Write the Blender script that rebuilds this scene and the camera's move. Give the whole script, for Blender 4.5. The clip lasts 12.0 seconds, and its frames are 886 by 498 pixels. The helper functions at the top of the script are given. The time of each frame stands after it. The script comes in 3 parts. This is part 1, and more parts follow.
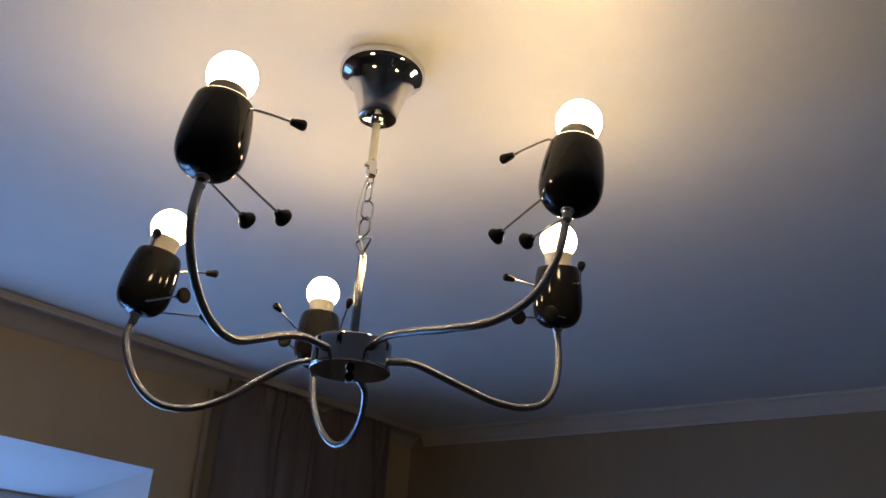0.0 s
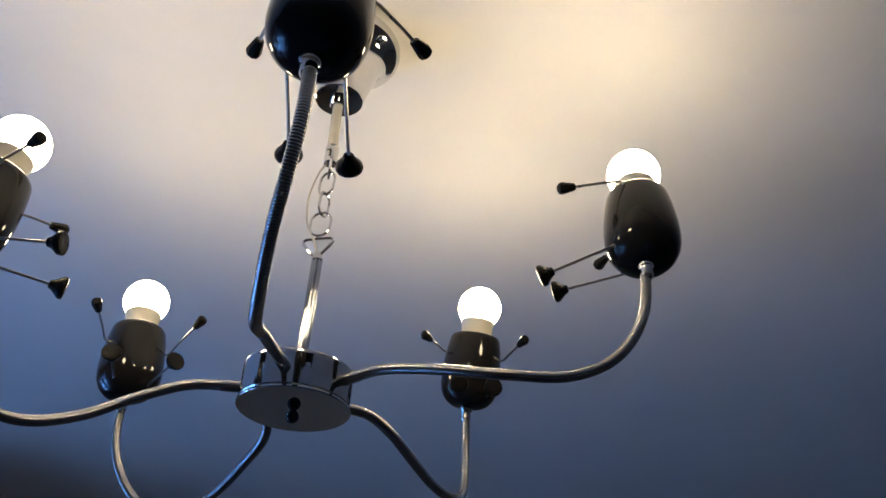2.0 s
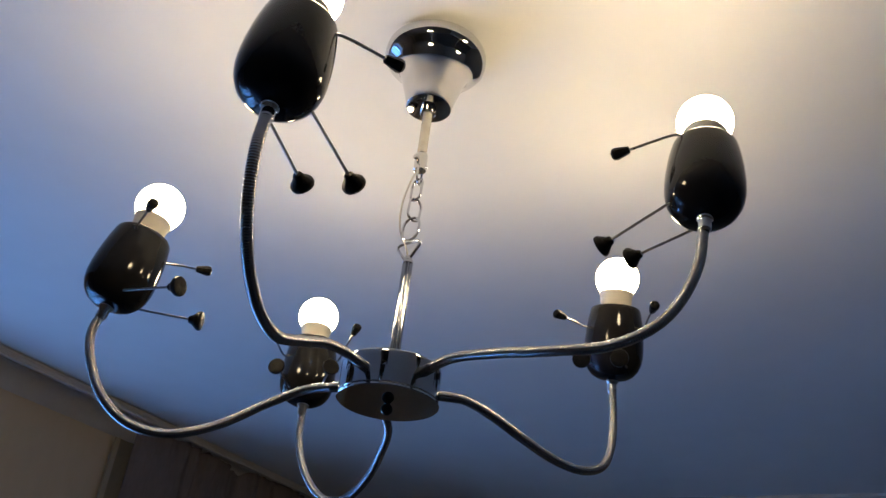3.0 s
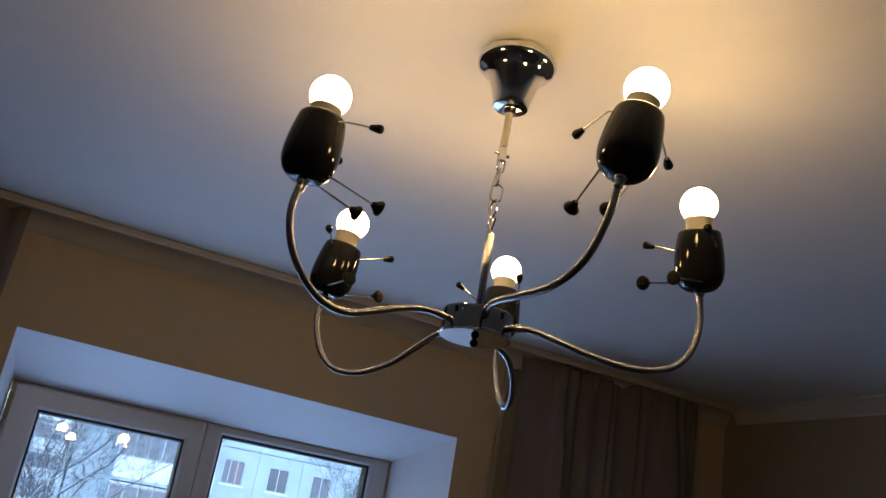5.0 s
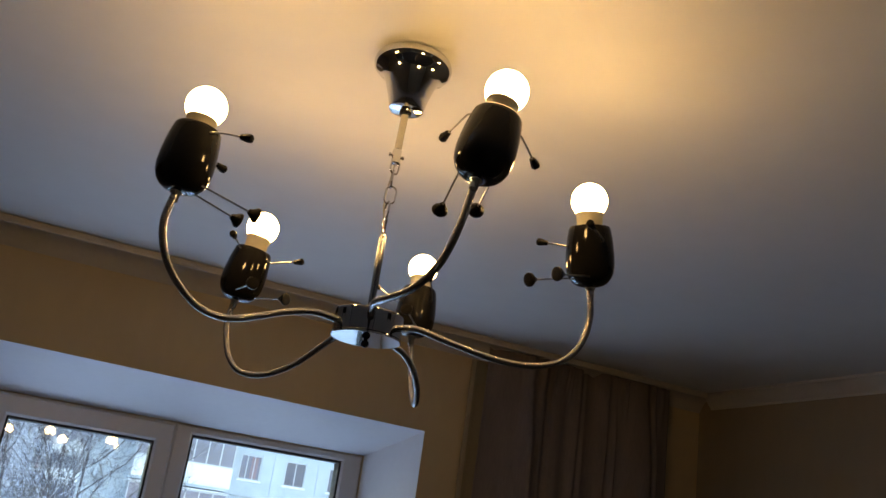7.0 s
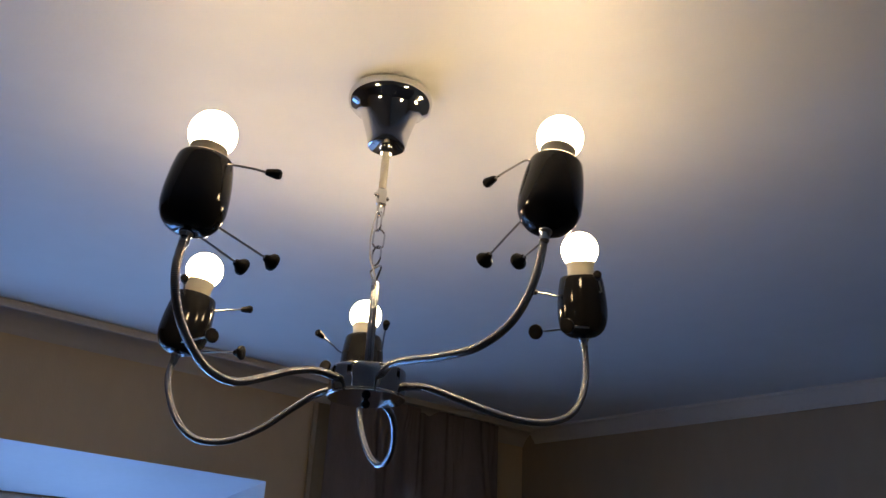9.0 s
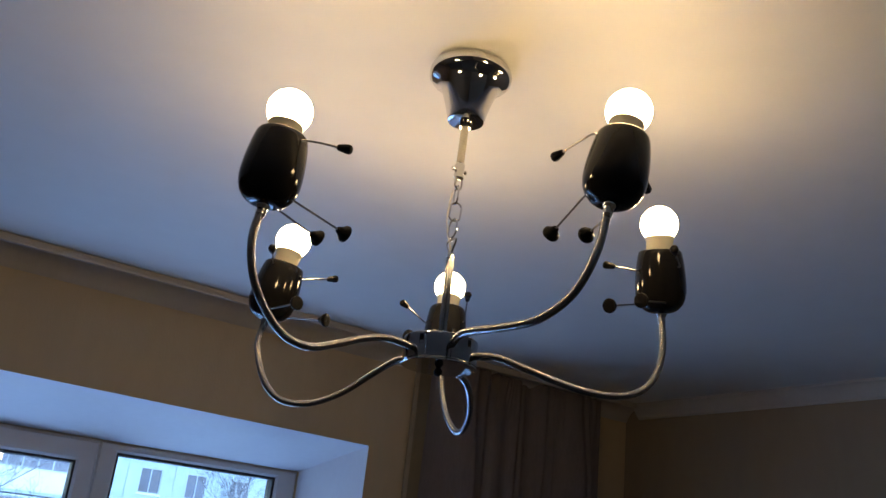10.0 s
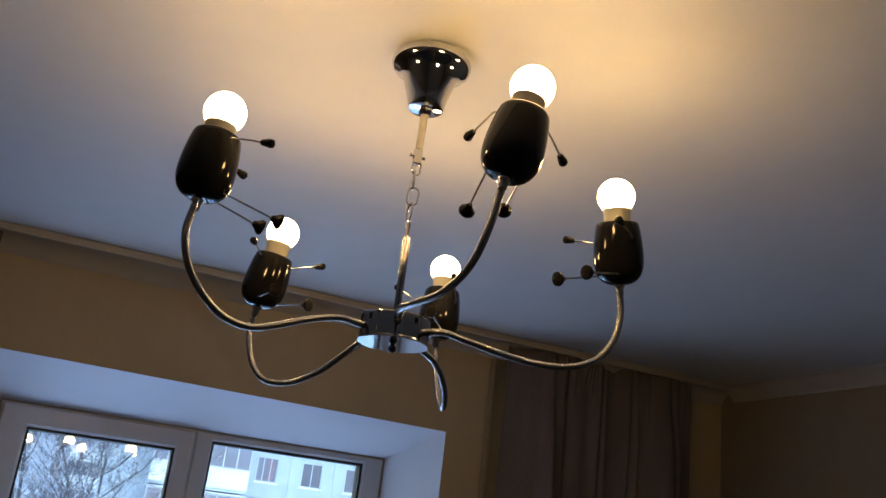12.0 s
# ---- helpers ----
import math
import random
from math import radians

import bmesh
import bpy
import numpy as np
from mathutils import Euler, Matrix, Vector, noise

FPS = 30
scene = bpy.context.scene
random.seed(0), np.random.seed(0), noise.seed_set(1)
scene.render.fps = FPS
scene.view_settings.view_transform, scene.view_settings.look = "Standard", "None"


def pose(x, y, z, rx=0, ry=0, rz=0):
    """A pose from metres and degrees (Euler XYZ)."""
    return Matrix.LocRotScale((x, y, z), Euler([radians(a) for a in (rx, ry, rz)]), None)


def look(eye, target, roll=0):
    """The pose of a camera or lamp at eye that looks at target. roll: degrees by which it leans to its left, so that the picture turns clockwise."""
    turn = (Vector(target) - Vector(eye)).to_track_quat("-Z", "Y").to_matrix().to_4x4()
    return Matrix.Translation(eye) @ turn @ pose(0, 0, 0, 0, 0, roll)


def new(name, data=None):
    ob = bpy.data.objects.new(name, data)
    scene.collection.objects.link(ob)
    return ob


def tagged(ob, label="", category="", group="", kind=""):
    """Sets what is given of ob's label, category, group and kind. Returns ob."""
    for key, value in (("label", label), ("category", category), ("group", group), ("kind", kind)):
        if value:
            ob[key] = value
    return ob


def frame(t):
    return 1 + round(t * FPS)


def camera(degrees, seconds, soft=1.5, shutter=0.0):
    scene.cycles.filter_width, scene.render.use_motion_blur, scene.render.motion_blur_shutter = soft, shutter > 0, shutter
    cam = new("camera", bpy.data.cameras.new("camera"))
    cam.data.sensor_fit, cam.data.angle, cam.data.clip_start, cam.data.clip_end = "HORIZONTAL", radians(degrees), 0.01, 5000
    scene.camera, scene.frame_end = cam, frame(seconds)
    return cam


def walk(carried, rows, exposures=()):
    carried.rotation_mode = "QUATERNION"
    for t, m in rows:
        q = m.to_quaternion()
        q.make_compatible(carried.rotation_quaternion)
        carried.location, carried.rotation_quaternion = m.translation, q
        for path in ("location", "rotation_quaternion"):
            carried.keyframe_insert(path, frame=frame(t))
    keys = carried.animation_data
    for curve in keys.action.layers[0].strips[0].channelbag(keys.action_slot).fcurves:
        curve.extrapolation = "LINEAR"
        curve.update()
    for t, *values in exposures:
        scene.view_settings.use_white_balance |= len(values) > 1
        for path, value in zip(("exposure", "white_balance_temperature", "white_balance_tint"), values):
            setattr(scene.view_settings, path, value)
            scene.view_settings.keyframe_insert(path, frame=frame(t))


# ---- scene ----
cam = camera(54.4, 12.0)
EXPOSURES = [(0.0, 0.22, 6100, 13), (1.0, 0.22, 5750, 12), (2.0, 0.28, 5250, 11), (3.0, 0.30, 5350, 11), (5.0, -0.03, 7700, 14), (6.5, -0.03, 9750, 17), (7.0, -0.01, 9800, 15),
             (7.5, 0.06, 7700, 14), (9.5, 0.20, 5900, 14), (9.8, 0.18, 6300, 13), (10.5, 0.11, 7300, 11), (12.0, 0.04, 8100, 15)]
BULB_STRENGTH, BULB_COLOUR = 48.0, (1.0, 0.70, 0.335)
DAY_WATTS, SKY_STRENGTH, SUN_STRENGTH = 7.2, 0.85, 0.35
PATH = [
    (0, (-0.593, -0.596, 1.947), (0.831, 0.557, 2.748), 4.2),
    (0.5, (-0.59, -0.484, 1.947), (0.84, 0.581, 2.854), 5.5),
    (1, (-0.548, -0.365, 1.945), (0.94, 0.53, 2.938), 5.3),
    (1.5, (-0.543, -0.257, 1.945), (1.06, 0.281, 3.014), 5.7),
    (2, (-0.551, -0.179, 1.94), (1.106, 0.042, 3.037), 3.9),
    (2.5, (-0.559, -0.214, 1.94), (1.068, 0.36, 2.952), 6.7),
    (3, (-0.526, -0.373, 1.948), (0.943, 0.553, 2.939), 7.2),
    (3.2, (-0.516, -0.45, 1.941), (0.831, 0.69, 2.881), 9.7),
    (4.8, (-0.472, -0.798, 1.935), (0.488, 0.819, 2.616), 9.2),
    (5, (-0.434, -0.837, 1.938), (0.35, 0.878, 2.606), 9.8),
    (5.5, (-0.328, -0.917, 1.946), (0.261, 0.905, 2.522), 10.8),
    (6, (-0.292, -0.96, 1.947), (0.202, 0.892, 2.518), 11.3),
    (6.5, (-0.285, -0.944, 1.955), (0.315, 0.876, 2.525), 10.7),
    (7, (-0.321, -0.917, 1.965), (0.444, 0.815, 2.608), 8.3),
    (7.5, (-0.381, -0.869, 1.977), (0.5, 0.784, 2.678), 4.5),
    (7.7, (-0.405, -0.845, 1.98), (0.545, 0.773, 2.672), 3.3),
    (9.3, (-0.531, -0.703, 1.981), (0.703, 0.669, 2.754), 3.2),
    (9.5, (-0.523, -0.715, 1.98), (0.632, 0.743, 2.717), 4.8),
    (10, (-0.498, -0.753, 1.978), (0.532, 0.819, 2.661), 6.5),
    (10.5, (-0.472, -0.777, 1.973), (0.545, 0.807, 2.649), 6.2),
    (11, (-0.454, -0.797, 1.972), (0.465, 0.861, 2.611), 6.5),
    (11.5, (-0.402, -0.845, 1.972), (0.426, 0.861, 2.61), 6.6),
    (12, (-0.331, -0.894, 1.973), (0.416, 0.85, 2.608), 6.9),
]
walk(cam, [(t, look(eye, target, roll)) for t, eye, target, roll in PATH], exposures=EXPOSURES)

# ---- world and daylight: an overcast winter day outside the one window ----
world = bpy.data.worlds.new("world")
scene.world = world
world.use_nodes = True
wn = world.node_tree.nodes
sky = wn.new("ShaderNodeTexSky")
sky.sky_type, sky.sun_disc = "NISHITA", False
sky.sun_elevation, sky.sun_rotation = radians(24), radians(200)
sky.dust_density, sky.air_density, sky.ozone_density = 0.0, 1.4, 5.0
world.node_tree.links.new(sky.outputs[0], wn["Background"].inputs[0])
wn["Background"].inputs[1].default_value = SKY_STRENGTH

sun = new("sun", bpy.data.lights.new("sun", "SUN"))
sun.data.energy, sun.data.angle, sun.data.color = SUN_STRENGTH, radians(14), (1.0, 0.96, 0.9)
sun.matrix_world = look((0, 0, 30), (-7, 20, 20.0))

# light of sky and snow that comes in through the lower part of the window opening
day = new("window_daylight", bpy.data.lights.new("window_daylight", "AREA"))
day.data.shape, day.data.size, day.data.size_y = "RECTANGLE", 0.98, 0.66
day.data.energy, day.data.color = DAY_WATTS, (0.28, 0.50, 1.0)
day.matrix_world = look((0.095, 1.715, 1.34), (0.095, 0.0, 2.0))


# ---- materials ----
def nodes_of(mat):
    return mat.node_tree.nodes, mat.node_tree.links, mat.node_tree.nodes["Principled BSDF"]


def material(name, colour, rough=0.5, metal=0.0, second=None, scale=8.0, detail=4.0, bump=0.0, bump_scale=None, rough_var=0.0,
             stretch=(1, 1, 1), per_object=0.0, coat=0.0, spec=0.5):
    """Principled material with two-scale colour variation and fine relief, in object metres."""
    mat = bpy.data.materials.new(name)
    mat.use_nodes = True
    n, l, bsdf = nodes_of(mat)
    bsdf.inputs["Base Color"].default_value = (*colour, 1)
    bsdf.inputs["Roughness"].default_value = rough
    bsdf.inputs["Metallic"].default_value = metal
    bsdf.inputs["Coat Weight"].default_value = coat
    bsdf.inputs["Coat Roughness"].default_value = 0.04
    bsdf.inputs["Specular IOR Level"].default_value = spec
    geo = n.new("ShaderNodeNewGeometry")
    mp = n.new("ShaderNodeMapping")
    mp.inputs["Scale"].default_value = stretch
    l.new(geo.outputs["Position"], mp.inputs["Vector"])
    if second:
        big, small = n.new("ShaderNodeTexNoise"), n.new("ShaderNodeTexNoise")
        big.inputs["Scale"].default_value, big.inputs["Detail"].default_value = scale, detail
        small.inputs["Scale"].default_value, small.inputs["Detail"].default_value = scale * 14, 2
        l.new(mp.outputs[0], big.inputs["Vector"]), l.new(mp.outputs[0], small.inputs["Vector"])
        add = n.new("ShaderNodeMath")
        add.operation = "MULTIPLY_ADD"
        l.new(small.outputs[0], add.inputs[0])
        add.inputs[1].default_value = 0.45
        l.new(big.outputs[0], add.inputs[2])
        ramp = n.new("ShaderNodeMapRange")
        ramp.inputs["From Min"].default_value, ramp.inputs["From Max"].default_value = 0.45, 1.0
        l.new(add.outputs[0], ramp.inputs["Value"])
        mix = n.new("ShaderNodeMix")
        mix.data_type = "RGBA"
        mix.inputs["A"].default_value, mix.inputs["B"].default_value = (*colour, 1), (*second, 1)
        l.new(ramp.outputs[0], mix.inputs["Factor"])
        out = mix.outputs["Result"]
        if per_object:
            info, hue = n.new("ShaderNodeObjectInfo"), n.new("ShaderNodeHueSaturation")
            rng = n.new("ShaderNodeMapRange")
            rng.inputs["To Min"].default_value, rng.inputs["To Max"].default_value = 1 - per_object, 1 + per_object
            l.new(info.outputs["Random"], rng.inputs["Value"]), l.new(rng.outputs[0], hue.inputs["Value"])
            l.new(out, hue.inputs["Color"])
            out = hue.outputs[0]
        l.new(out, bsdf.inputs["Base Color"])
        if rough_var:
            rr = n.new("ShaderNodeMapRange")
            rr.inputs["To Min"].default_value, rr.inputs["To Max"].default_value = rough - rough_var, rough + rough_var
            l.new(big.outputs[0], rr.inputs["Value"]), l.new(rr.outputs[0], bsdf.inputs["Roughness"])
    if bump:
        grain, bp = n.new("ShaderNodeTexNoise"), n.new("ShaderNodeBump")
        grain.inputs["Scale"].default_value, grain.inputs["Detail"].default_value = bump_scale or scale * 20, 3
        l.new(mp.outputs[0], grain.inputs["Vector"]), l.new(grain.outputs[0], bp.inputs["Height"])
        bp.inputs["Strength"].default_value, bp.inputs["Distance"].default_value = bump, 0.002
        l.new(bp.outputs[0], bsdf.inputs["Normal"])
    return mat


CEILING = material("ceiling_paint", (0.80, 0.79, 0.77), 0.62, second=(0.74, 0.73, 0.71), scale=1.2, bump=0.12, bump_scale=160)
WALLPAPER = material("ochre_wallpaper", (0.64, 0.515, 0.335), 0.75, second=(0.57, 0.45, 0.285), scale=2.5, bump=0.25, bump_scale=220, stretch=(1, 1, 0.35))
# side and back walls: a similar hue at just over half the window wall's values
WALLPAPER_SIDE = material("darker_wallpaper", (0.35, 0.285, 0.205), 0.75, second=(0.30, 0.245, 0.175), scale=2.5, bump=0.25, bump_scale=220, stretch=(1, 1, 0.35))
PLASTER = material("reveal_plaster", (0.82, 0.85, 0.90), 0.55, second=(0.76, 0.79, 0.84), scale=4, bump=0.15, bump_scale=120)
CORNICE = material("cornice_foam", (0.60, 0.565, 0.53), 0.6, second=(0.53, 0.495, 0.46), scale=6, bump=0.1, bump_scale=150)
RAIL = material("rail_plastic", (0.66, 0.62, 0.57), 0.42, second=(0.59, 0.55, 0.50), scale=5, bump=0.03)
PVC = material("window_plastic", (0.67, 0.675, 0.68), 0.35, second=(0.61, 0.615, 0.62), scale=3, bump=0.03)
GASKET_SLOT_DARK = material("black_rubber_and_slot_dark", (0.012, 0.012, 0.014), 0.6, second=(0.02, 0.02, 0.02), scale=40)
FLOOR = material("laminate", (0.215, 0.195, 0.175), 0.4, second=(0.165, 0.15, 0.135), scale=3, stretch=(8, 1, 1), bump=0.1)
CLOTH = material("taupe_curtain_cloth", (0.255, 0.218, 0.212), 0.9, second=(0.188, 0.160, 0.156), scale=14, bump=0.5, bump_scale=900, stretch=(1, 1, 0.2), spec=0.2)
LINING = material("olive_lining_cloth", (0.27, 0.22, 0.135), 0.9, second=(0.23, 0.185, 0.115), scale=14, bump=0.4, bump_scale=900, spec=0.2)
CHROME = material("chrome", (0.66, 0.66, 0.65), 0.07, 1.0, second=(0.60, 0.60, 0.60), scale=60, rough_var=0.03)
STEEL = material("gooseneck_steel", (0.41, 0.41, 0.42), 0.17, 1.0, second=(0.35, 0.35, 0.36), scale=120, rough_var=0.06)
WIRE = material("dull_wire", (0.36, 0.35, 0.34), 0.30, 1.0, second=(0.28, 0.27, 0.26), scale=150, rough_var=0.08)
PLATE = material("brushed_plate", (0.68, 0.69, 0.70), 0.055, 1.0, second=(0.56, 0.57, 0.59), scale=22, rough_var=0.05, bump=0.03, bump_scale=45)
BODY = material("hub_steel", (0.45, 0.46, 0.48), 0.07, 1.0, second=(0.40, 0.41, 0.43), scale=40, rough_var=0.03)
GLAZE = material("black_glaze", (0.011, 0.011, 0.012), 0.10, second=(0.015, 0.014, 0.014), scale=40, rough_var=0.03, spec=0.3)
RUBBER = material("black_cap_plastic", (0.008, 0.008, 0.009), 0.33, second=(0.013, 0.012, 0.012), scale=150, bump=0.35, bump_scale=420, spec=0.09)
BASE_PLASTIC = material("bulb_base_plastic", (0.74, 0.70, 0.60), 0.45, second=(0.70, 0.66, 0.56), scale=60)
CABLE = material("clear_cable_plastic", (0.60, 0.575, 0.52), 0.25, second=(0.52, 0.495, 0.445), scale=80)
CONCRETE = material("facade_concrete", (0.50, 0.57, 0.63), 0.85, second=(0.38, 0.45, 0.51), scale=1.6, bump=0.5, bump_scale=12, per_object=0.07)
FAR_CONCRETE = material("far_facade", (0.46, 0.49, 0.58), 0.85, second=(0.37, 0.40, 0.49), scale=0.4, bump=0.4, bump_scale=8, per_object=0.07)
SEAM = material("panel_seam", (0.36, 0.40, 0.43), 0.9, second=(0.28, 0.32, 0.34), scale=3)
SNOW = material("snow", (0.86, 0.88, 0.92), 0.7, second=(0.80, 0.83, 0.88), scale=1.5, bump=0.5, bump_scale=9)
PARAPET = material("balcony_sheet", (0.82, 0.83, 0.84), 0.5, second=(0.74, 0.76, 0.78), scale=2)
OLD_FRAME = material("old_window_paint", (0.56, 0.60, 0.64), 0.5, second=(0.46, 0.50, 0.54), scale=9)
DRAPE = material("red_drape", (0.27, 0.17, 0.19), 0.9, second=(0.19, 0.13, 0.15), scale=6, per_object=0.4)


def bark_material():
    """Dark bark with snow lying on what faces up."""
    mat = material("snowy_bark", (0.060, 0.052, 0.060), 0.9, second=(0.105, 0.092, 0.104), scale=9, bump=0.6, bump_scale=60)
    n, l, bsdf = nodes_of(mat)
    geo, sep = n.new("ShaderNodeNewGeometry"), n.new("ShaderNodeSeparateXYZ")
    l.new(geo.outputs["Normal"], sep.inputs[0])
    patch, add, ramp = n.new("ShaderNodeTexNoise"), n.new("ShaderNodeMath"), n.new("ShaderNodeMapRange")
    patch.inputs["Scale"].default_value = 2.2
    l.new(geo.outputs["Position"], patch.inputs["Vector"])
    l.new(sep.outputs["Z"], add.inputs[0]), l.new(patch.outputs[0], add.inputs[1])
    ramp.inputs["From Min"].default_value, ramp.inputs["From Max"].default_value = 0.95, 1.25
    l.new(add.outputs[0], ramp.inputs["Value"])
    mix, old = n.new("ShaderNodeMix"), bsdf.inputs["Base Color"].links[0].from_socket
    mix.data_type = "RGBA"
    l.new(old, mix.inputs["A"])
    mix.inputs["B"].default_value = (0.80, 0.83, 0.88, 1)
    l.new(ramp.outputs[0], mix.inputs["Factor"]), l.new(mix.outputs["Result"], bsdf.inputs["Base Color"])
    return mat


def glass_material(name, tint, rough=0.0):
    mat = bpy.data.materials.new(name)
    mat.use_nodes = True
    _, _, bsdf = nodes_of(mat)
    bsdf.inputs["Base Color"].default_value = (*tint, 1)
    bsdf.inputs["Roughness"].default_value = rough
    bsdf.inputs["Transmission Weight"].default_value = 1.0
    bsdf.inputs["IOR"].default_value = 1.5
    return mat


def lit_globe_material():
    """Opal bulb that gives off warm light."""
    mat = bpy.data.materials.new("lit_opal_globe")
    mat.use_nodes = True
    _, _, bsdf = nodes_of(mat)
    bsdf.inputs["Base Color"].default_value = (0.85, 0.84, 0.80, 1)
    bsdf.inputs["Roughness"].default_value = 0.3
    bsdf.inputs["Emission Color"].default_value = (*BULB_COLOUR, 1)
    bsdf.inputs["Emission Strength"].default_value = BULB_STRENGTH
    return mat


BARK = bark_material()
PANE = glass_material("window_glass", (0.90, 0.965, 1.0))
DARK_PANE = material("far_window_glass", (0.13, 0.135, 0.175), 0.06, second=(0.19, 0.20, 0.26), scale=0.8, per_object=0.4, spec=0.2)
GLOBE = lit_globe_material()

# ---- building helpers ----
PLACE = {}


def mesh_of(name, bm, mat, smooth=True, angle=40):
    bmesh.ops.recalc_face_normals(bm, faces=bm.faces)
    if smooth:
        for f in bm.faces:
            f.smooth = True
        for e in bm.edges:
            if len(e.link_faces) == 2 and e.calc_face_angle(0) > radians(angle):
                e.smooth = False
    me = bpy.data.meshes.new(name)
    bm.to_mesh(me)
    bm.free()
    me.materials.append(mat)
    return me


def base(name, at, label, category, group="", kind=""):
    """An Empty at the base of a thing that has parts."""
    ob = new(name)
    ob.empty_display_size = 0.05
    ob.location = at
    PLACE[ob] = Matrix.Translation(at)
    return tagged(ob, label, category, group, kind)


def part(name, bm, mat, parent, label="", m=None, smooth=True, angle=40):
    """Links a bmesh (or a ready mesh) as one mesh object under a thing or a part. Coordinates are of the place unless m is given."""
    if isinstance(bm, bpy.types.Mesh):
        me, m = bm, m or Matrix.Identity(4)
    else:
        if m is None:
            c = Vector()
            for v in bm.verts:
                c += v.co
            c /= max(1, len(bm.verts))
            bmesh.ops.translate(bm, verts=bm.verts, vec=-c)
            m = Matrix.Translation(c)
        me = mesh_of(name, bm, mat, smooth, angle)
    ob = new(name, me)
    PLACE[ob] = m
    if parent:
        ob.parent = parent
        ob.matrix_basis = PLACE[parent].inverted() @ m
    else:
        ob.matrix_basis = m
    if label:
        ob["label"] = label
    return ob


def add_box(bm, lo, hi, bevel=0.0):
    got = bmesh.ops.create_cube(bm, size=1.0)
    lo, hi = Vector(lo), Vector(hi)
    for v in got["verts"]:
        v.co = Vector((lo[i] + (v.co[i] + 0.5) * (hi[i] - lo[i]) for i in range(3)))
    if bevel:
        edges = list({e for v in got["verts"] for e in v.link_edges})
        bmesh.ops.bevel(bm, geom=edges, offset=bevel, segments=2, affect="EDGES", profile=0.6)
    return bm


def box(lo, hi, bevel=0.0):
    return add_box(bmesh.new(), lo, hi, bevel)


def lathe(profile, segments=40, bm=None, m=None, closed_ends=True):
    """Turns (radius, height) pairs about z."""
    bm = bm or bmesh.new()
    rings, made = [], []
    for r, z in profile:
        ring = [bm.verts.new((r * math.cos(2 * math.pi * i / segments), r * math.sin(2 * math.pi * i / segments), z)) for i in range(segments)]
        rings.append(ring)
        made += ring
    for a, b in zip(rings, rings[1:]):
        for i in range(segments):
            j = (i + 1) % segments
            bm.faces.new((a[i], a[j], b[j], b[i]))
    if closed_ends:
        bm.faces.new(rings[0][::-1])
        bm.faces.new(rings[-1])
    if m is not None:
        bmesh.ops.transform(bm, matrix=m, verts=made)
    return bm


def smooth_line(points, step):
    """A rounded line through the points, cut into even steps."""
    pts = [Vector(p) for p in points]
    ext = [2 * pts[0] - pts[1]] + pts + [2 * pts[-1] - pts[-2]]
    fine = []
    for k in range(1, len(ext) - 2):
        p0, p1, p2, p3 = ext[k - 1:k + 3]
        for i in range(40):
            t = i / 40
            fine.append(0.5 * ((2 * p1) + (p2 - p0) * t + (2 * p0 - 5 * p1 + 4 * p2 - p3) * t * t + (3 * p1 - p0 - 3 * p2 + p3) * t ** 3))
    fine.append(pts[-1])
    total = sum((b - a).length for a, b in zip(fine, fine[1:]))
    count = max(2, round(total / step))
    out, want, run = [fine[0]], total / count, 0.0
    for a, b in zip(fine, fine[1:]):
        d = (b - a).length
        while run + d >= want - 1e-9 and len(out) < count:
            f = (want - run) / d if d else 0
            a = a + (b - a) * f
            out.append(a.copy())
            d, run = (b - a).length, 0.0
        run += d
    out.append(fine[-1])
    return out


def tube(line, radius, segments=10, bm=None, caps=True):
    """A swept tube; radius is a number or one number a point."""
    bm = bm or bmesh.new()
    n = len(line)
    radii = radius if isinstance(radius, (list, tuple)) else [radius] * n
    side, last, rings = None, None, []
    for i, p in enumerate(line):
        d = (line[min(i + 1, n - 1)] - line[max(i - 1, 0)]).normalized()
        if side is None:
            side = d.orthogonal().normalized()
        else:
            side = last.rotation_difference(d) @ side
            side = (side - d * side.dot(d)).normalized()
        last = d
        up = d.cross(side)
        rings.append([bm.verts.new(p + radii[i] * (math.cos(2 * math.pi * k / segments) * side + math.sin(2 * math.pi * k / segments) * up)) for k in range(segments)])
    for a, b in zip(rings, rings[1:]):
        for k in range(segments):
            j = (k + 1) % segments
            bm.faces.new((a[k], a[j], b[j], b[k]))
    if caps:
        bm.faces.new(rings[0][::-1])
        bm.faces.new(rings[-1])
    return bm


def ring_tube(points, radius, segments=8):
    """A closed wire loop through the points."""
    bm = bmesh.new()
    pts = [Vector(p) for p in points]
    n, rings = len(pts), []
    normal = (pts[1] - pts[0]).cross(pts[2] - pts[1]).normalized()
    for i in range(n):
        d = (pts[(i + 1) % n] - pts[i - 1]).normalized()
        side = d.cross(normal).normalized()
        rings.append([bm.verts.new(pts[i] + radius * (math.cos(2 * math.pi * k / segments) * side + math.sin(2 * math.pi * k / segments) * normal)) for k in range(segments)])
    for i in range(n):
        a, b = rings[i], rings[(i + 1) % n]
        for k in range(segments):
            j = (k + 1) % segments
            bm.faces.new((a[k], a[j], b[j], b[k]))
    return bm


def pointing(origin, direction):
    """A pose at origin whose z axis goes along direction."""
    return Matrix.Translation(origin) @ Vector(direction).normalized().to_track_quat("Z", "Y").to_matrix().to_4x4()


# ---- the room ----
X0, X1, Y0, Y1, CEIL = -1.75, 1.668, -2.75, 1.31, 2.541
SILL = 0.93


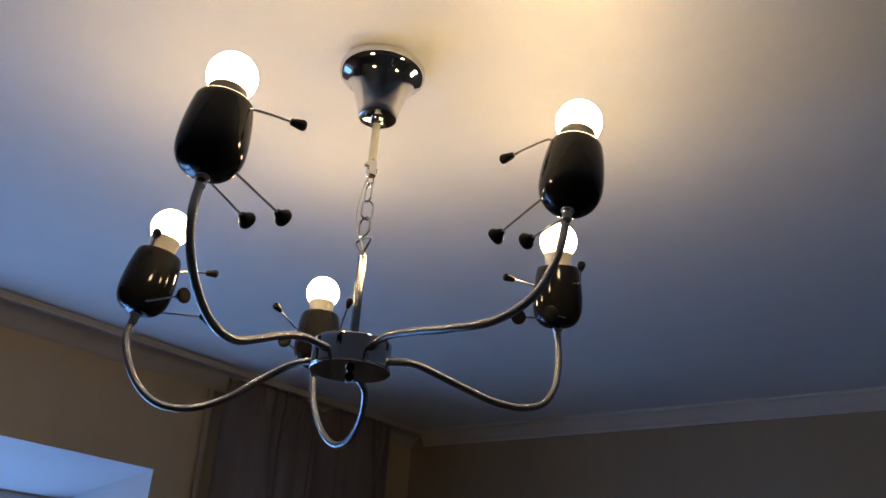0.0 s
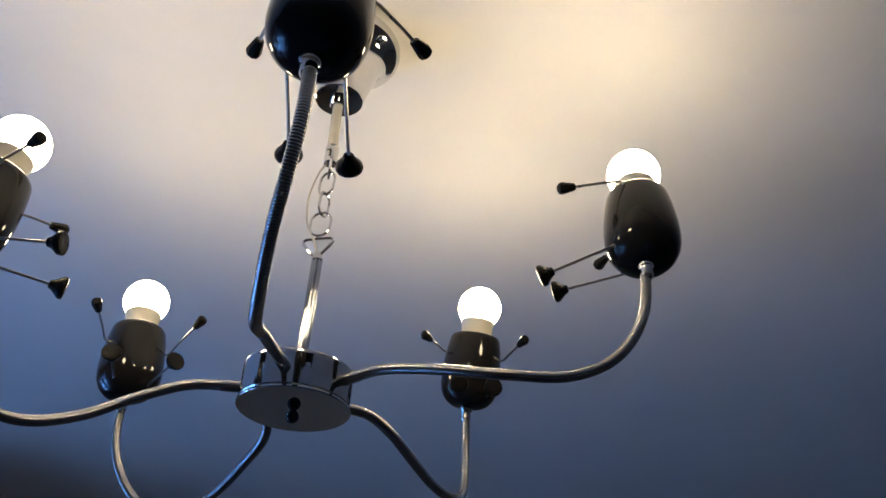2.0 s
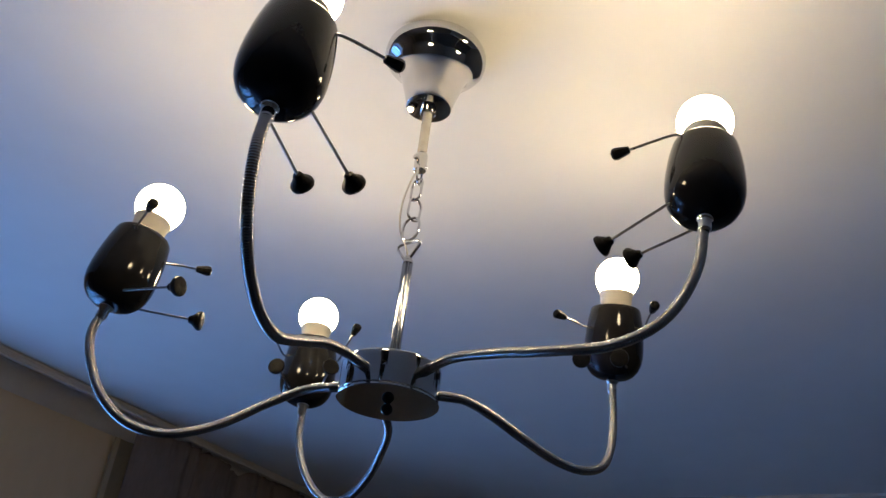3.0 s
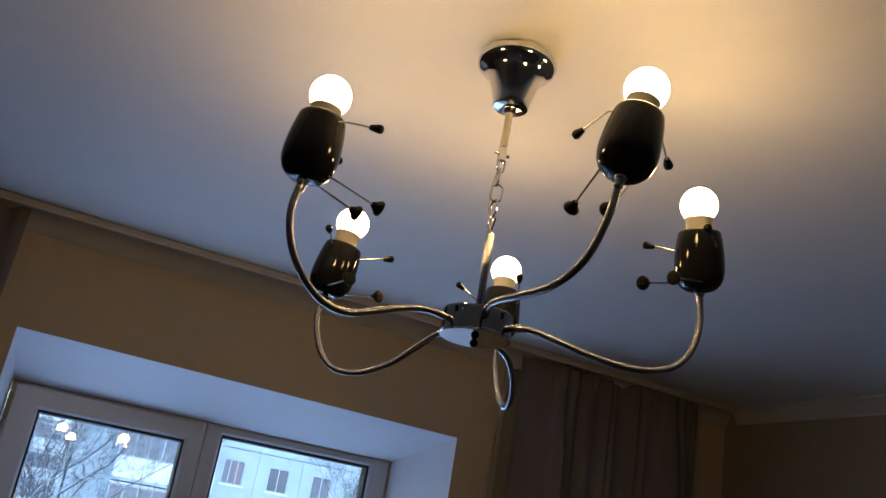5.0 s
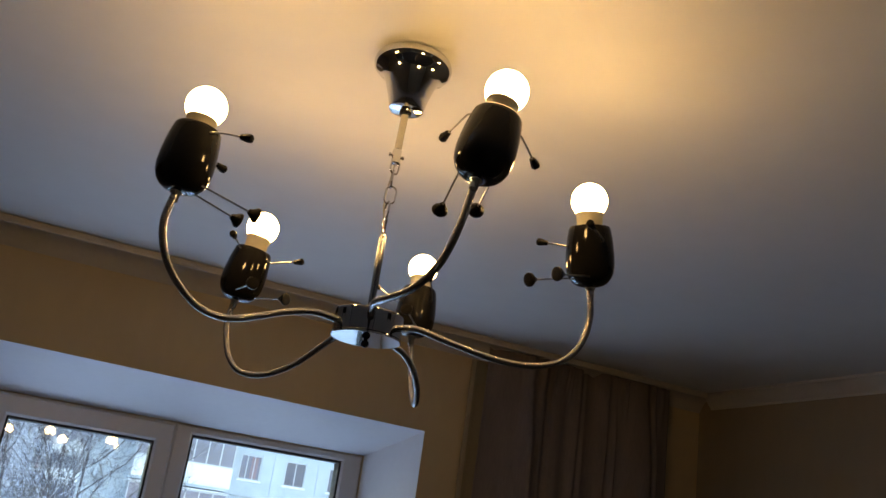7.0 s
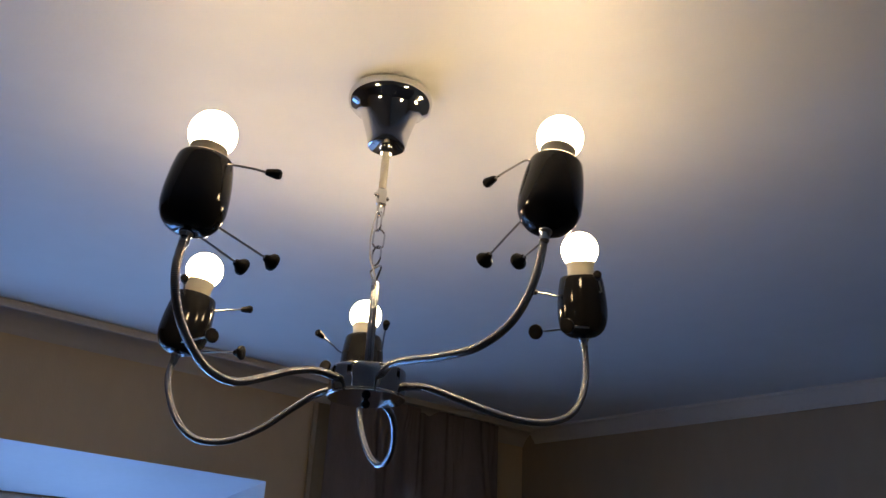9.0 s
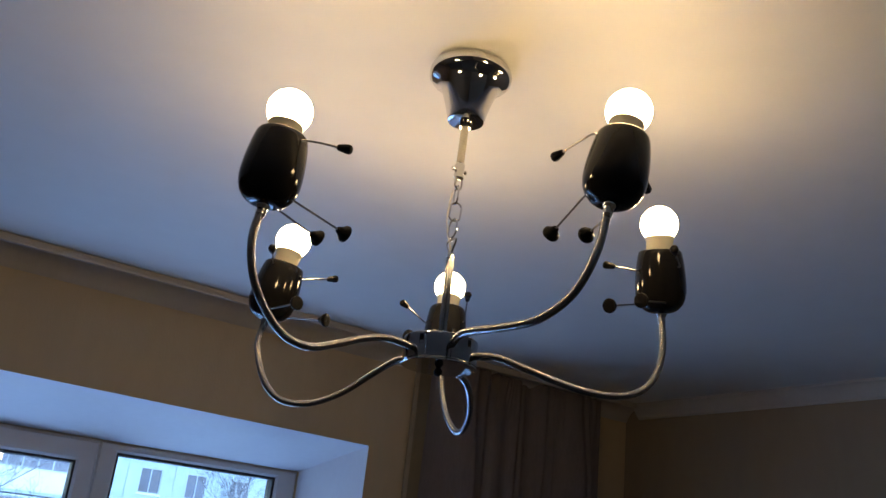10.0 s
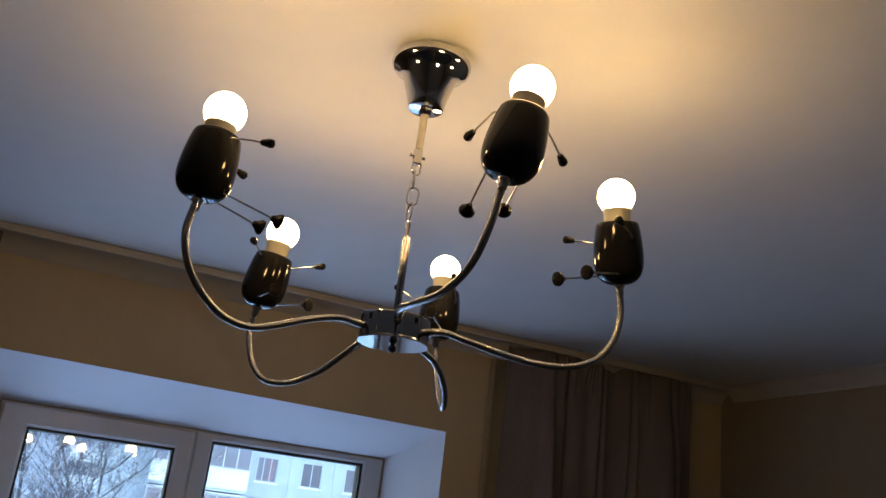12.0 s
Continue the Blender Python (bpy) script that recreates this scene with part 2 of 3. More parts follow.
def structure(name, bm, mat, label, category, smooth=False):
    return tagged(part(name, bm, mat, None, label, smooth=smooth), category=category, kind="structure")


def window_wall():
    """The wall with the splayed window opening."""
    bm = bmesh.new()
    front = [(-0.459, SILL), (0.688, SILL), (0.688, 2.2555), (-0.459, 2.2705)]
    inner = [(-0.432, SILL + 0.02), (0.622, SILL + 0.02), (0.622, 2.182), (-0.432, 2.1825)]
    outer = [(X0 - 0.2, -0.1), (X1 + 0.2, -0.1), (X1 + 0.2, CEIL + 0.15), (X0 - 0.2, CEIL + 0.15)]

    def loop(pts, y):
        return [bm.verts.new((x, y, z)) for x, z in pts]
    loops = [loop(outer, Y1), loop(front, Y1), loop(inner, 1.575), loop(inner, 1.78), loop(outer, 1.78)]
    for a, b in zip(loops, loops[1:] + loops[:1]):
        for i in range(4):
            j = (i + 1) % 4
            f = bm.faces.new((a[i], a[j], b[j], b[i]))
            f.material_index = 1 if a is loops[1] else 0
    wall = structure("wall_north", bm, WALLPAPER, "ochre wallpapered wall with a deep window opening", "wall")
    wall.data.materials.append(PLASTER)
    return wall


window_wall()
structure("wall_east", box((X1, Y0 - 0.2, -0.1), (X1 + 0.2, Y1, CEIL + 0.15)), WALLPAPER_SIDE, "plain wallpapered side wall, darker than the window wall", "wall")
structure("wall_west", box((X0 - 0.2, Y0 - 0.2, -0.1), (X0, Y1, CEIL + 0.15)), WALLPAPER_SIDE, "plain wallpapered side wall, darker than the window wall", "wall")
structure("wall_south", box((X0, Y0 - 0.2, -0.1), (X1, Y0, CEIL + 0.15)), WALLPAPER_SIDE, "plain wallpapered back wall, darker than the window wall", "wall")
structure("floor", box((X0, Y0, -0.1), (X1, Y1, 0.0)), FLOOR, "grey-brown laminate floor", "floor")
structure("ceiling", box((X0, Y0, CEIL), (X1, Y1, CEIL + 0.12)), CEILING, "smooth white painted ceiling", "ceiling")


def coving(name, a, b, inward, label, soft=False):
    """Moulded cornice between wall and ceiling, from a to b at the wall's foot line, growing inward."""
    a, b, inward = Vector(a), Vector(b), Vector(inward)
    prof = [(u * 0.8, v) for u, v in [(0.0, -0.046), (0.007, -0.046), (0.009, -0.040), (0.015, -0.037), (0.022, -0.030), (0.032, -0.019), (0.043, -0.011), (0.047, -0.008), (0.055, -0.007), (0.057, -0.0005), (0.0, -0.0005)]]
    if soft:
        prof = [(0.0, -0.052), (0.003, -0.049), (0.007, -0.041), (0.013, -0.032), (0.021, -0.023), (0.031, -0.015), (0.041, -0.010), (0.045, -0.007), (0.0455, -0.0005), (0.0, -0.0005)]
    bm = bmesh.new()
    rows = [[bm.verts.new(p + inward * u + Vector((0, 0, v))) for u, v in prof] for p in (a, b)]
    n = len(prof)
    for i in range(n):
        j = (i + 1) % n
        bm.faces.new((rows[0][i], rows[0][j], rows[1][j], rows[1][i]))
    bm.faces.new(rows[0]), bm.faces.new(rows[1][::-1])
    return structure(name, bm, CORNICE, label, "cornice", smooth=True)


coving("trim_north", (X0, Y1 - 0.0005, CEIL), (X1, Y1 - 0.0005, CEIL), (0, -1, 0), "pale moulded cornice under the ceiling", True)
coving("trim_east", (X1 - 0.0005, Y0, CEIL), (X1 - 0.0005, Y1 - 0.06, CEIL), (-1, 0, 0), "pale moulded cornice under the ceiling")
coving("trim_west", (X0 + 0.0005, Y0, CEIL), (X0 + 0.0005, Y1 - 0.06, CEIL), (1, 0, 0), "pale moulded cornice under the ceiling")
coving("trim_south", (X0 + 0.06, Y0 + 0.0005, CEIL), (X1 - 0.06, Y0 + 0.0005, CEIL), (0, 1, 0), "pale moulded cornice under the ceiling")


def curtain_rail():
    """Ceiling rail with two tracks behind a moulded front fascia."""
    rail = base("curtain_rail", (0, 1.235, CEIL), "beige plastic ceiling curtain rail with a ridged fascia", "curtain rail")
    x0, x1 = X0 + 0.01, X1 - 0.05
    track = part("track", box((x0, 1.2268, CEIL - 0.0050), (x1, 1.2850, CEIL - 0.0005), 0.001), RAIL, rail)
    for y0, y1 in ((1.2268, 1.2375), (1.2425, 1.2560), (1.2610, 1.2640)):
        part("rib", box((x0, y0, CEIL - 0.0092), (x1, y1, CEIL - 0.0051), 0.0012), RAIL, track)
    fascia = part("fascia", box((x0, 1.2190, CEIL - 0.0190), (x1, 1.2265, CEIL - 0.0012), 0.0016), RAIL, rail)
    for z, h in ((0.0044, 0.0022), (0.0094, 0.0013), (0.0124, 0.0013), (0.0168, 0.0028)):
        part("ridge", box((x0, 1.2168, CEIL - z - h / 2), (x1, 1.2189, CEIL - z + h / 2), 0.0007), RAIL, fascia)


curtain_rail()


# ---- window ----
def ring_frame(bm, outer, inner, y0, y1, bevel=0.0):
    """A rectangular frame in a wall plane: outer and inner are (x0, z0, x1, z1)."""
    ox0, oz0, ox1, oz1 = outer
    ix0, iz0, ix1, iz1 = inner
    out = [(ox0, oz0), (ox1, oz0), (ox1, oz1), (ox0, oz1)]
    inn = [(ix0, iz0), (ix1, iz0), (ix1, iz1), (ix0, iz1)]

    def loop(p, y, d=0.0):
        s = [(1, 1), (-1, 1), (-1, -1), (1, -1)]
        return [bm.verts.new((x + d * sx, y, z + d * sz)) for (x, z), (sx, sz) in zip(p, s)]
    loops = [loop(out, y1), loop(out, y0 + bevel), loop(out, y0, bevel), loop(inn, y0, -bevel), loop(inn, y0 + bevel), loop(inn, y1)]
    for a, b in zip(loops, loops[1:] + loops[:1]):
        for i in range(4):
            j = (i + 1) % 4
            bm.faces.new((a[i], a[j], b[j], b[i]))
    return bm


def room_window():
    win = tagged(base("window_1", (0.09, 1.60, SILL + 0.03), "white plastic window with two tall double-glazed lights", "window"), kind="structure")
    z0 = SILL + 0.021
    part("window_frame", ring_frame(bmesh.new(), (-0.431, z0, 0.0625, 2.1815), (-0.397, z0 + 0.04, 0.058, 2.150), 1.577, 1.64, 0.004), PVC, win)
    part("fixed_frame", ring_frame(bmesh.new(), (0.064, z0, 0.621, 2.181), (0.112, z0 + 0.07, 0.558, 2.157), 1.579, 1.641, 0.006), PVC, win)
    # the left sash hangs slightly askew, its foot a little into the room
    tilt = pose(-0.17, 1.58, 2.118, -3.2, 0, 2.2) @ pose(0.17, -1.58, -2.118)

    def tilted(bm):
        bmesh.ops.transform(bm, matrix=tilt, verts=bm.verts)
        return bm
    sash = part("sash", tilted(ring_frame(bmesh.new(), (-0.424, z0 + 0.03, 0.0625, 2.176), (-0.356, z0 + 0.09, 0.0145, 2.1225), 1.561, 1.605, 0.006)), PVC, win)
    part("gasket", tilted(ring_frame(bmesh.new(), (-0.3565, z0 + 0.0895, 0.015, 2.123), (-0.3505, z0 + 0.0955, 0.009, 2.1165), 1.5695, 1.603)), GASKET_SLOT_DARK, sash)
    part("gasket", ring_frame(bmesh.new(), (0.1115, z0 + 0.0695, 0.5585, 2.1575), (0.1175, z0 + 0.0755, 0.5515, 2.1505), 1.587, 1.63), GASKET_SLOT_DARK, win)
    for y in (1.576, 1.594):
        p = part("pane", tilted(box((-0.3525, y, z0 + 0.0935), (0.011, y + 0.004, 2.1185))), PANE, sash, smooth=False)
        p.visible_shadow = False
    for y in (1.596, 1.618):
        p = part("pane", box((0.1155, y, z0 + 0.0735), (0.554, y + 0.004, 2.153)), PANE, win, smooth=False)
        p.visible_shadow = False
    bm = box((-0.4305, 1.548, 2.085), (-0.4185, 1.5765, 2.150), 0.003)
    part("hinge", bm, material("hinge_cover", (0.36, 0.33, 0.24), 0.4, second=(0.28, 0.26, 0.19), scale=60), win, "dull olive hinge cover")
    tagged(part("window_sill", box((-0.50, 1.19, SILL - 0.03), (0.73, 1.5765, SILL + 0.0195), 0.008), PVC, win, "white plastic window board"))


room_window()


# ---- curtains ----
def curtain(name, x0, x1, y, seed, gap, top, label, broad_share=0.35):
    """A hanging cloth: every fold has its own place, width, depth and slant, and the head is gathered."""
    rng = random.Random(seed)
    thing = base(name, ((x0 + x1) / 2, y, 0.02), label, "curtain", "curtains at the window")
    width = x1 - x0
    folds, c = [], 0.01
    while c < width:
        broad = rng.random() < broad_share
        folds.append((c, rng.uniform(0.022, 0.045) if broad else rng.uniform(0.006, 0.016), (rng.uniform(0.030, 0.062) if broad else rng.uniform(0.014, 0.044)) * (rng.choice((-1, 1)) if broad else rng.choice((-1, -1, 1))),
                      rng.uniform(-0.09, 0.05), rng.uniform(0.4, 3.0), rng.uniform(0.45, 1.5), rng.uniform(0.15, 0.6)))
        c += rng.uniform(*gap)
    pleats = [(rng.uniform(0, width), rng.uniform(0.003, 0.009), rng.uniform(-0.026, 0.020), rng.uniform(0.35, 1.0)) for _ in range(int(width * 46))]
    nx, nz, bm, rows = int(width * 300), 84, bmesh.new(), []
    for k in range(nz):
        v = 1 - (1 - k / (nz - 1)) ** 1.7
        z = 0.02 + (top - 0.02) * v
        row = []
        for i in range(nx):
            u = width * i / (nx - 1)
            deep = 0.004 * math.sin(11 * u + 2.5 * v + seed)
            for cc, w, a, slant, wave, middle, reach in folds:
                q = (u - cc - slant * (1 - v) - 0.005 * math.sin(wave + 6 * v)) / (w * (1.3 - 0.5 * v))
                if abs(q) < 3:
                    life = math.exp(-((v - middle) / reach) ** 2) * 0.7 + 0.3
                    deep += a * life * math.exp(-q * q)
            for cc, w, a, long in pleats:
                head = max(0.0, (v - 1 + 0.07 * long) / (0.07 * long))
                q = (u - cc - 0.1 * a * (1 - head)) / w
                if head and abs(q) < 3:
                    deep += a * min(1.0, 1.6 * head) * math.exp(-q * q)
            row.append(bm.verts.new((x0 + u + 0.003 * math.sin(9 * v + 4 * u), y + (0.060 - 0.030 * min(1.0, max(0.0, (v - 0.90) / 0.07)) if deep < 0 else 0.032) * math.tanh(deep / 0.048), z - (0.006 * abs(math.sin(23 * u + seed)) if k == nz - 1 else 0))))
        rows.append(row)
    for a, b in zip(rows, rows[1:]):
        for i in range(nx - 1):
            bm.faces.new((a[i], a[i + 1], b[i + 1], b[i]))
    cloth = part("cloth", bm, CLOTH, thing, angle=80)
    cloth.modifiers.new("thickness", "SOLIDIFY").thickness = 0.0016
    return thing


TOP = CEIL - 0.0115
right_curtain = curtain("curtain", 0.842, 1.505, 1.264, 3, (0.030, 0.085), TOP, "dark taupe cloth curtain hanging in loose folds", 0.45)
left_curtain = curtain("curtain", -1.62, -0.510, 1.264, 12, (0.045, 0.120), TOP, "dark taupe cloth curtain gathered beside the window", 0.6)
bm = bmesh.new()
grid = [[bm.verts.new((0.812 + 0.11 * i / 12, 1.292 + 0.003 * math.sin(i * 0.9), 0.03 + (TOP - 0.075) * k / 8)) for i in range(13)] for k in range(9)]
for a, b in zip(grid, grid[1:]):
    for i in range(12):
        bm.faces.new((a[i], a[i + 1], b[i + 1], b[i]))
lining = part("lining", bm, LINING, right_curtain, "olive brown lining edge")
lining.modifiers.new("thickness", "SOLIDIFY").thickness = 0.002
part("hem", box((0.798, 1.2865, 0.03), (0.8115, 1.2955, TOP - 0.045), 0.003), material("hem_tape", (0.40, 0.325, 0.22), 0.8, second=(0.35, 0.28, 0.19), scale=30, bump=0.2), right_curtain, "pale hem strip")


# ---- the chandelier ----
CANOPY = Vector((0.0055, -0.002, CEIL))
HUB = Vector((0.002, -0.007, 2.176))
chandelier = base("chandelier", CANOPY, "chrome chandelier on a chain, five black cups with lit bulbs", "chandelier")

canopy_profile = [(0.0005, 2.4675), (0.0194, 2.4675), (0.0212, 2.4683), (0.0219, 2.4702), (0.0231, 2.476), (0.0258, 2.486), (0.0291, 2.497), (0.0325, 2.507),
                  (0.0352, 2.5135), (0.0392, 2.518), (0.0452, 2.5212), (0.0487, 2.5250), (0.0498, 2.5292), (0.0494, 2.5335), (0.0482, 2.5362), (0.0474, 2.5375),
                  (0.0440, 2.5384), (0.0420, CEIL - 0.0003), (0.0005, CEIL - 0.0003)]
canopy = part("canopy", lathe([(r, z - CEIL) for r, z in canopy_profile], 72, m=Matrix.Translation(CANOPY)), CHROME, chandelier, "bell-shaped chrome ceiling cup")
part("collar", lathe([(0.0062, 2.4600), (0.0075, 2.4615), (0.0075, 2.4675), (0.0062, 2.4684)], 24, m=Matrix.Translation((CANOPY.x, CANOPY.y, 0))), CHROME, canopy)

upper = [Vector((CANOPY.x, CANOPY.y, 2.462)), Vector((0.0025, -0.0045, 2.399))]
upper_rod = part("upper_rod", tube(upper, 0.0045, 20), CABLE, chandelier, "cream cable sleeve below the ceiling cup")
part("clamp", lathe([(0.0043, -0.011), (0.0058, -0.010), (0.0058, 0.007), (0.0043, 0.009)], 20, m=Matrix.Translation(upper[1] + Vector((0, 0, 0.004)))), CHROME, upper_rod)
for s in (-1, 1):
    part("screw", lathe([(0.0008, 0.0), (0.0016, 0.0), (0.0016, 0.0022), (0.0024, 0.0023), (0.0024, 0.0042), (0.0012, 0.0048)], 12,
                        m=pointing(upper[1] + Vector((s * 0.0054, 0, 0.004)), (s, 0.2, 0))), CHROME, upper_rod)


def link_points(centre, half_length, half_width, turn, lean=0.0):
    """A stadium-shaped chain link that stands upright, turned about z."""
    out, straight = [], half_length - half_width
    for i in range(28):
        a = 2 * math.pi * i / 28
        x, z = half_width * math.cos(a), half_width * math.sin(a) + (straight if math.sin(a) >= 0 else -straight)
        out.append(Vector(centre) + Matrix.Rotation(turn, 3, "Z") @ Matrix.Rotation(lean, 3, "Y") @ Vector((x, 0, z)))
    return out


for z, half, wide, turn, lean in ((2.3890, 0.0100, 0.0062, 15, 0.04), (2.3715, 0.0112, 0.0066, 74, -0.05), (2.3510, 0.0112, 0.0064, -20, 0.06), (2.3305, 0.0112, 0.0084, 86, -0.04)):
    part("chain_link", ring_tube(link_points((0.0022 + lean * 0.012, -0.0050, z), half, wide, radians(turn), lean), 0.0011), CHROME, chandelier)
# triangular hook above the lower rod
hook = [Vector((0.0020 + x * math.cos(1.35), -0.0055 + x * math.sin(1.35), z + 0.08 * x)) for x, z in
        [(0.0024, 2.3000), (0.0090, 2.3075), (0.0130, 2.3122), (0.0132, 2.3150), (0.0105, 2.3163), (0.0, 2.3166), (-0.0105, 2.3163), (-0.0132, 2.3150), (-0.0130, 2.3122), (-0.0090, 2.3075), (-0.0024, 2.3000)]]
part("hook", ring_tube(hook, 0.0012), CHROME, chandelier)
cable = smooth_line([(0.003, -0.003, 2.397), (0.0040, 0.0050, 2.382), (0.0020, 0.0085, 2.356), (0.0020, 0.0062, 2.332), (0.0020, -0.0030, 2.312), (0.0020, -0.0060, 2.3)], 0.003)
part("cable", tube(cable, 0.0009, 8), CABLE, chandelier, "thin clear cable looped past the chain")
lower_rod = part("lower_rod", lathe([(0.0018, 2.3030), (0.0030, 2.3025), (0.0033, 2.2990), (0.0044, 2.2982), (0.0044, 2.2960), (0.0036, 2.2955)], 28,
                                    m=Matrix.Translation((HUB.x, HUB.y, 0))), CHROME, chandelier, "fluted chrome rod above the body")
flutes = bmesh.new()
ends = []
for z in (2.2012, 2.2956):
    ends.append([flutes.verts.new((HUB.x + r * math.cos(a), HUB.y + r * math.sin(a), z)) for a, r in
                 ((2 * math.pi * i / 84, 0.0037 * (1 + 0.20 * math.cos(8 * 2 * math.pi * i / 84))) for i in range(84))])
for i in range(84):
    flutes.faces.new((ends[0][i], ends[0][(i + 1) % 84], ends[1][(i + 1) % 84], ends[1][i]))
part("fluted_tube", flutes, BODY, lower_rod, angle=60)
part("nut", lathe([(0.0046, 2.2012), (0.0058, 2.2014), (0.0058, 2.2050), (0.0050, 2.2060), (0.0040, 2.2062)], 6, m=Matrix.Translation((HUB.x, HUB.y, 0))), BODY, lower_rod, angle=20)


# the body hangs a little out of level
SKEW = Matrix.Translation((HUB.x, HUB.y, 2.2)) @ Matrix.Rotation(radians(0.3), 4, "Y") @ Matrix.Rotation(radians(-0.7), 4, "X") @ Matrix.Translation((0, 0, -2.2))
SLOT_HALF, SLOT_FLOOR = 0.062, 2.1875
SLOTS = [radians(a) for a in (68, 157, 205, 284, 356)]


def slotted_hub():
    """Round body with five upright slots cut below its top edge, one between each pair of arms. Slot faces are coloured
    black for the dark inside.
    """
    columns = []
    for k, a in enumerate(SLOTS):
        columns += [(a - SLOT_HALF - 0.002, 0), (a - SLOT_HALF, 1), (a, 1), (a + SLOT_HALF, 1), (a + SLOT_HALF + 0.002, 0)]
        gap = (SLOTS[(k + 1) % 5] - a) % (2 * math.pi) - 2 * SLOT_HALF - 0.004
        columns += [(a + SLOT_HALF + 0.002 + gap * i / 12, 0) for i in range(1, 12)]
    levels = [(0.0388, 2.1737), (0.0396, 2.1747), (0.0396, SLOT_FLOOR - 0.0002), (0.0396, SLOT_FLOOR), (0.0396, 2.1974), (0.0396, 2.1976), (0.0396, 2.1990), (0.0393, 2.2003), (0.0384, 2.2010)]
    bm = bmesh.new()
    rings = []
    for k, (r, z) in enumerate(levels):
        rings.append([bm.verts.new(((0.0325 if cut and k in (3, 4) else r) * math.cos(a), (0.0325 if cut and k in (3, 4) else r) * math.sin(a), z)) for a, cut in columns])
    n = len(columns)
    for k in range(len(levels) - 1):
        for i in range(n):
            j = (i + 1) % n
            f = bm.faces.new((rings[k][i], rings[k][j], rings[k + 1][j], rings[k + 1][i]))
            f.material_index = 1 if k in (2, 3, 4) and (columns[i][1] or columns[j][1]) else 0
    for ring, z in ((rings[0], 2.1737), (rings[-1], 2.2012)):
        middle = bm.verts.new((0, 0, z))
        for i in range(n):
            bm.faces.new((ring[i], ring[(i + 1) % n], middle))
    bmesh.ops.transform(bm, matrix=SKEW, verts=bm.verts)
    return bm


hub = part("hub", slotted_hub(), BODY, chandelier, "round chrome body with upright slots", angle=30)
# black on the slot faces: the shade inside the body, put into their colour
hub.data.materials.append(GASKET_SLOT_DARK)
for a in SLOTS:
    part("slot_screw", lathe([(0.0005, 0.0), (0.0026, 0.0), (0.0026, 0.0060), (0.0020, 0.0068), (0.0005, 0.0069)], 14,
                             m=SKEW @ pointing((0.0326 * math.cos(a), 0.0326 * math.sin(a), SLOT_FLOOR + 0.0012), (math.cos(a), math.sin(a), 0))), BODY, hub)
part("bottom_plate", lathe([(0.0005, 2.1734), (0.0396, 2.1734), (0.0403, 2.1728), (0.0403, 2.1717), (0.0396, 2.1711), (0.0005, 2.1711)], 72,
                           m=SKEW), PLATE, hub, "polished steel plate with fine scratches", angle=15)
part("finial", lathe([(0.0046 * math.sin(math.pi * i / 14) + 0.0001, 2.1662 - 0.0046 * math.cos(math.pi * i / 14)) for i in range(13)] + [(0.0026, 2.1712)], 24,
                     m=SKEW), GLAZE, hub, "small black knob")

# cup body shared by the five figures: foot at the origin, mouth upwards
cup_mesh = mesh_of("cup", lathe([(0.0005, 0.0019), (0.0090, 0.0022), (0.0146, 0.0036), (0.0198, 0.0066), (0.0241, 0.0114), (0.0270, 0.0176), (0.0284, 0.0247), (0.0287, 0.0323),
                                 (0.0284, 0.0418), (0.0275, 0.0522), (0.0263, 0.0617), (0.0251, 0.0684), (0.0244, 0.0717), (0.0234, 0.0731), (0.0221, 0.0733), (0.0213, 0.0724),
                                 (0.0210, 0.0684), (0.0208, 0.0589), (0.0005, 0.0579)], 56), GLAZE)
base_mesh = mesh_of("bulb_base", lathe([(0.0005, 0.0600), (0.0150, 0.0600), (0.0152, 0.0850), (0.0158, 0.0865), (0.0168, 0.0905), (0.0005, 0.0906)], 40), BASE_PLASTIC)


def globe_profile(zc, r, cut):
    pts = [(0.0168, cut - 0.0002)]
    a0 = math.asin((cut - zc) / r)
    for i in range(1, 24):
        a = a0 + (math.pi / 2 - a0) * i / 24
        pts.append((r * math.cos(a), zc + r * math.sin(a)))
    return pts + [(0.0004, zc + r)]


globe_mesh = mesh_of("globe", lathe(globe_profile(0.1055, 0.0215, 0.0905), 48), GLOBE)
cap_mesh = mesh_of("hand_cap", lathe([(0.0022, 0.0), (0.0029, 0.0006), (0.0046, 0.0085), (0.0049, 0.0105), (0.0043, 0.0128), (0.0022, 0.0142)], 8), RUBBER, angle=35)
foot_mesh = mesh_of("foot_cap", lathe([(0.0020, 0.0), (0.0031, 0.0006), (0.0040, 0.0030), (0.0060, 0.0056), (0.0080, 0.0078), (0.0085, 0.0096), (0.0081, 0.0112), (0.0058, 0.0120), (0.0020, 0.0114)], 14), RUBBER, angle=35)
washer_mesh = mesh_of("washer", lathe([(0.0030, -0.0125), (0.0042, -0.0105), (0.0045, -0.0098), (0.0045, -0.0040), (0.0056, -0.0022), (0.0064, -0.0006), (0.0062, 0.0012)], 24), CHROME)


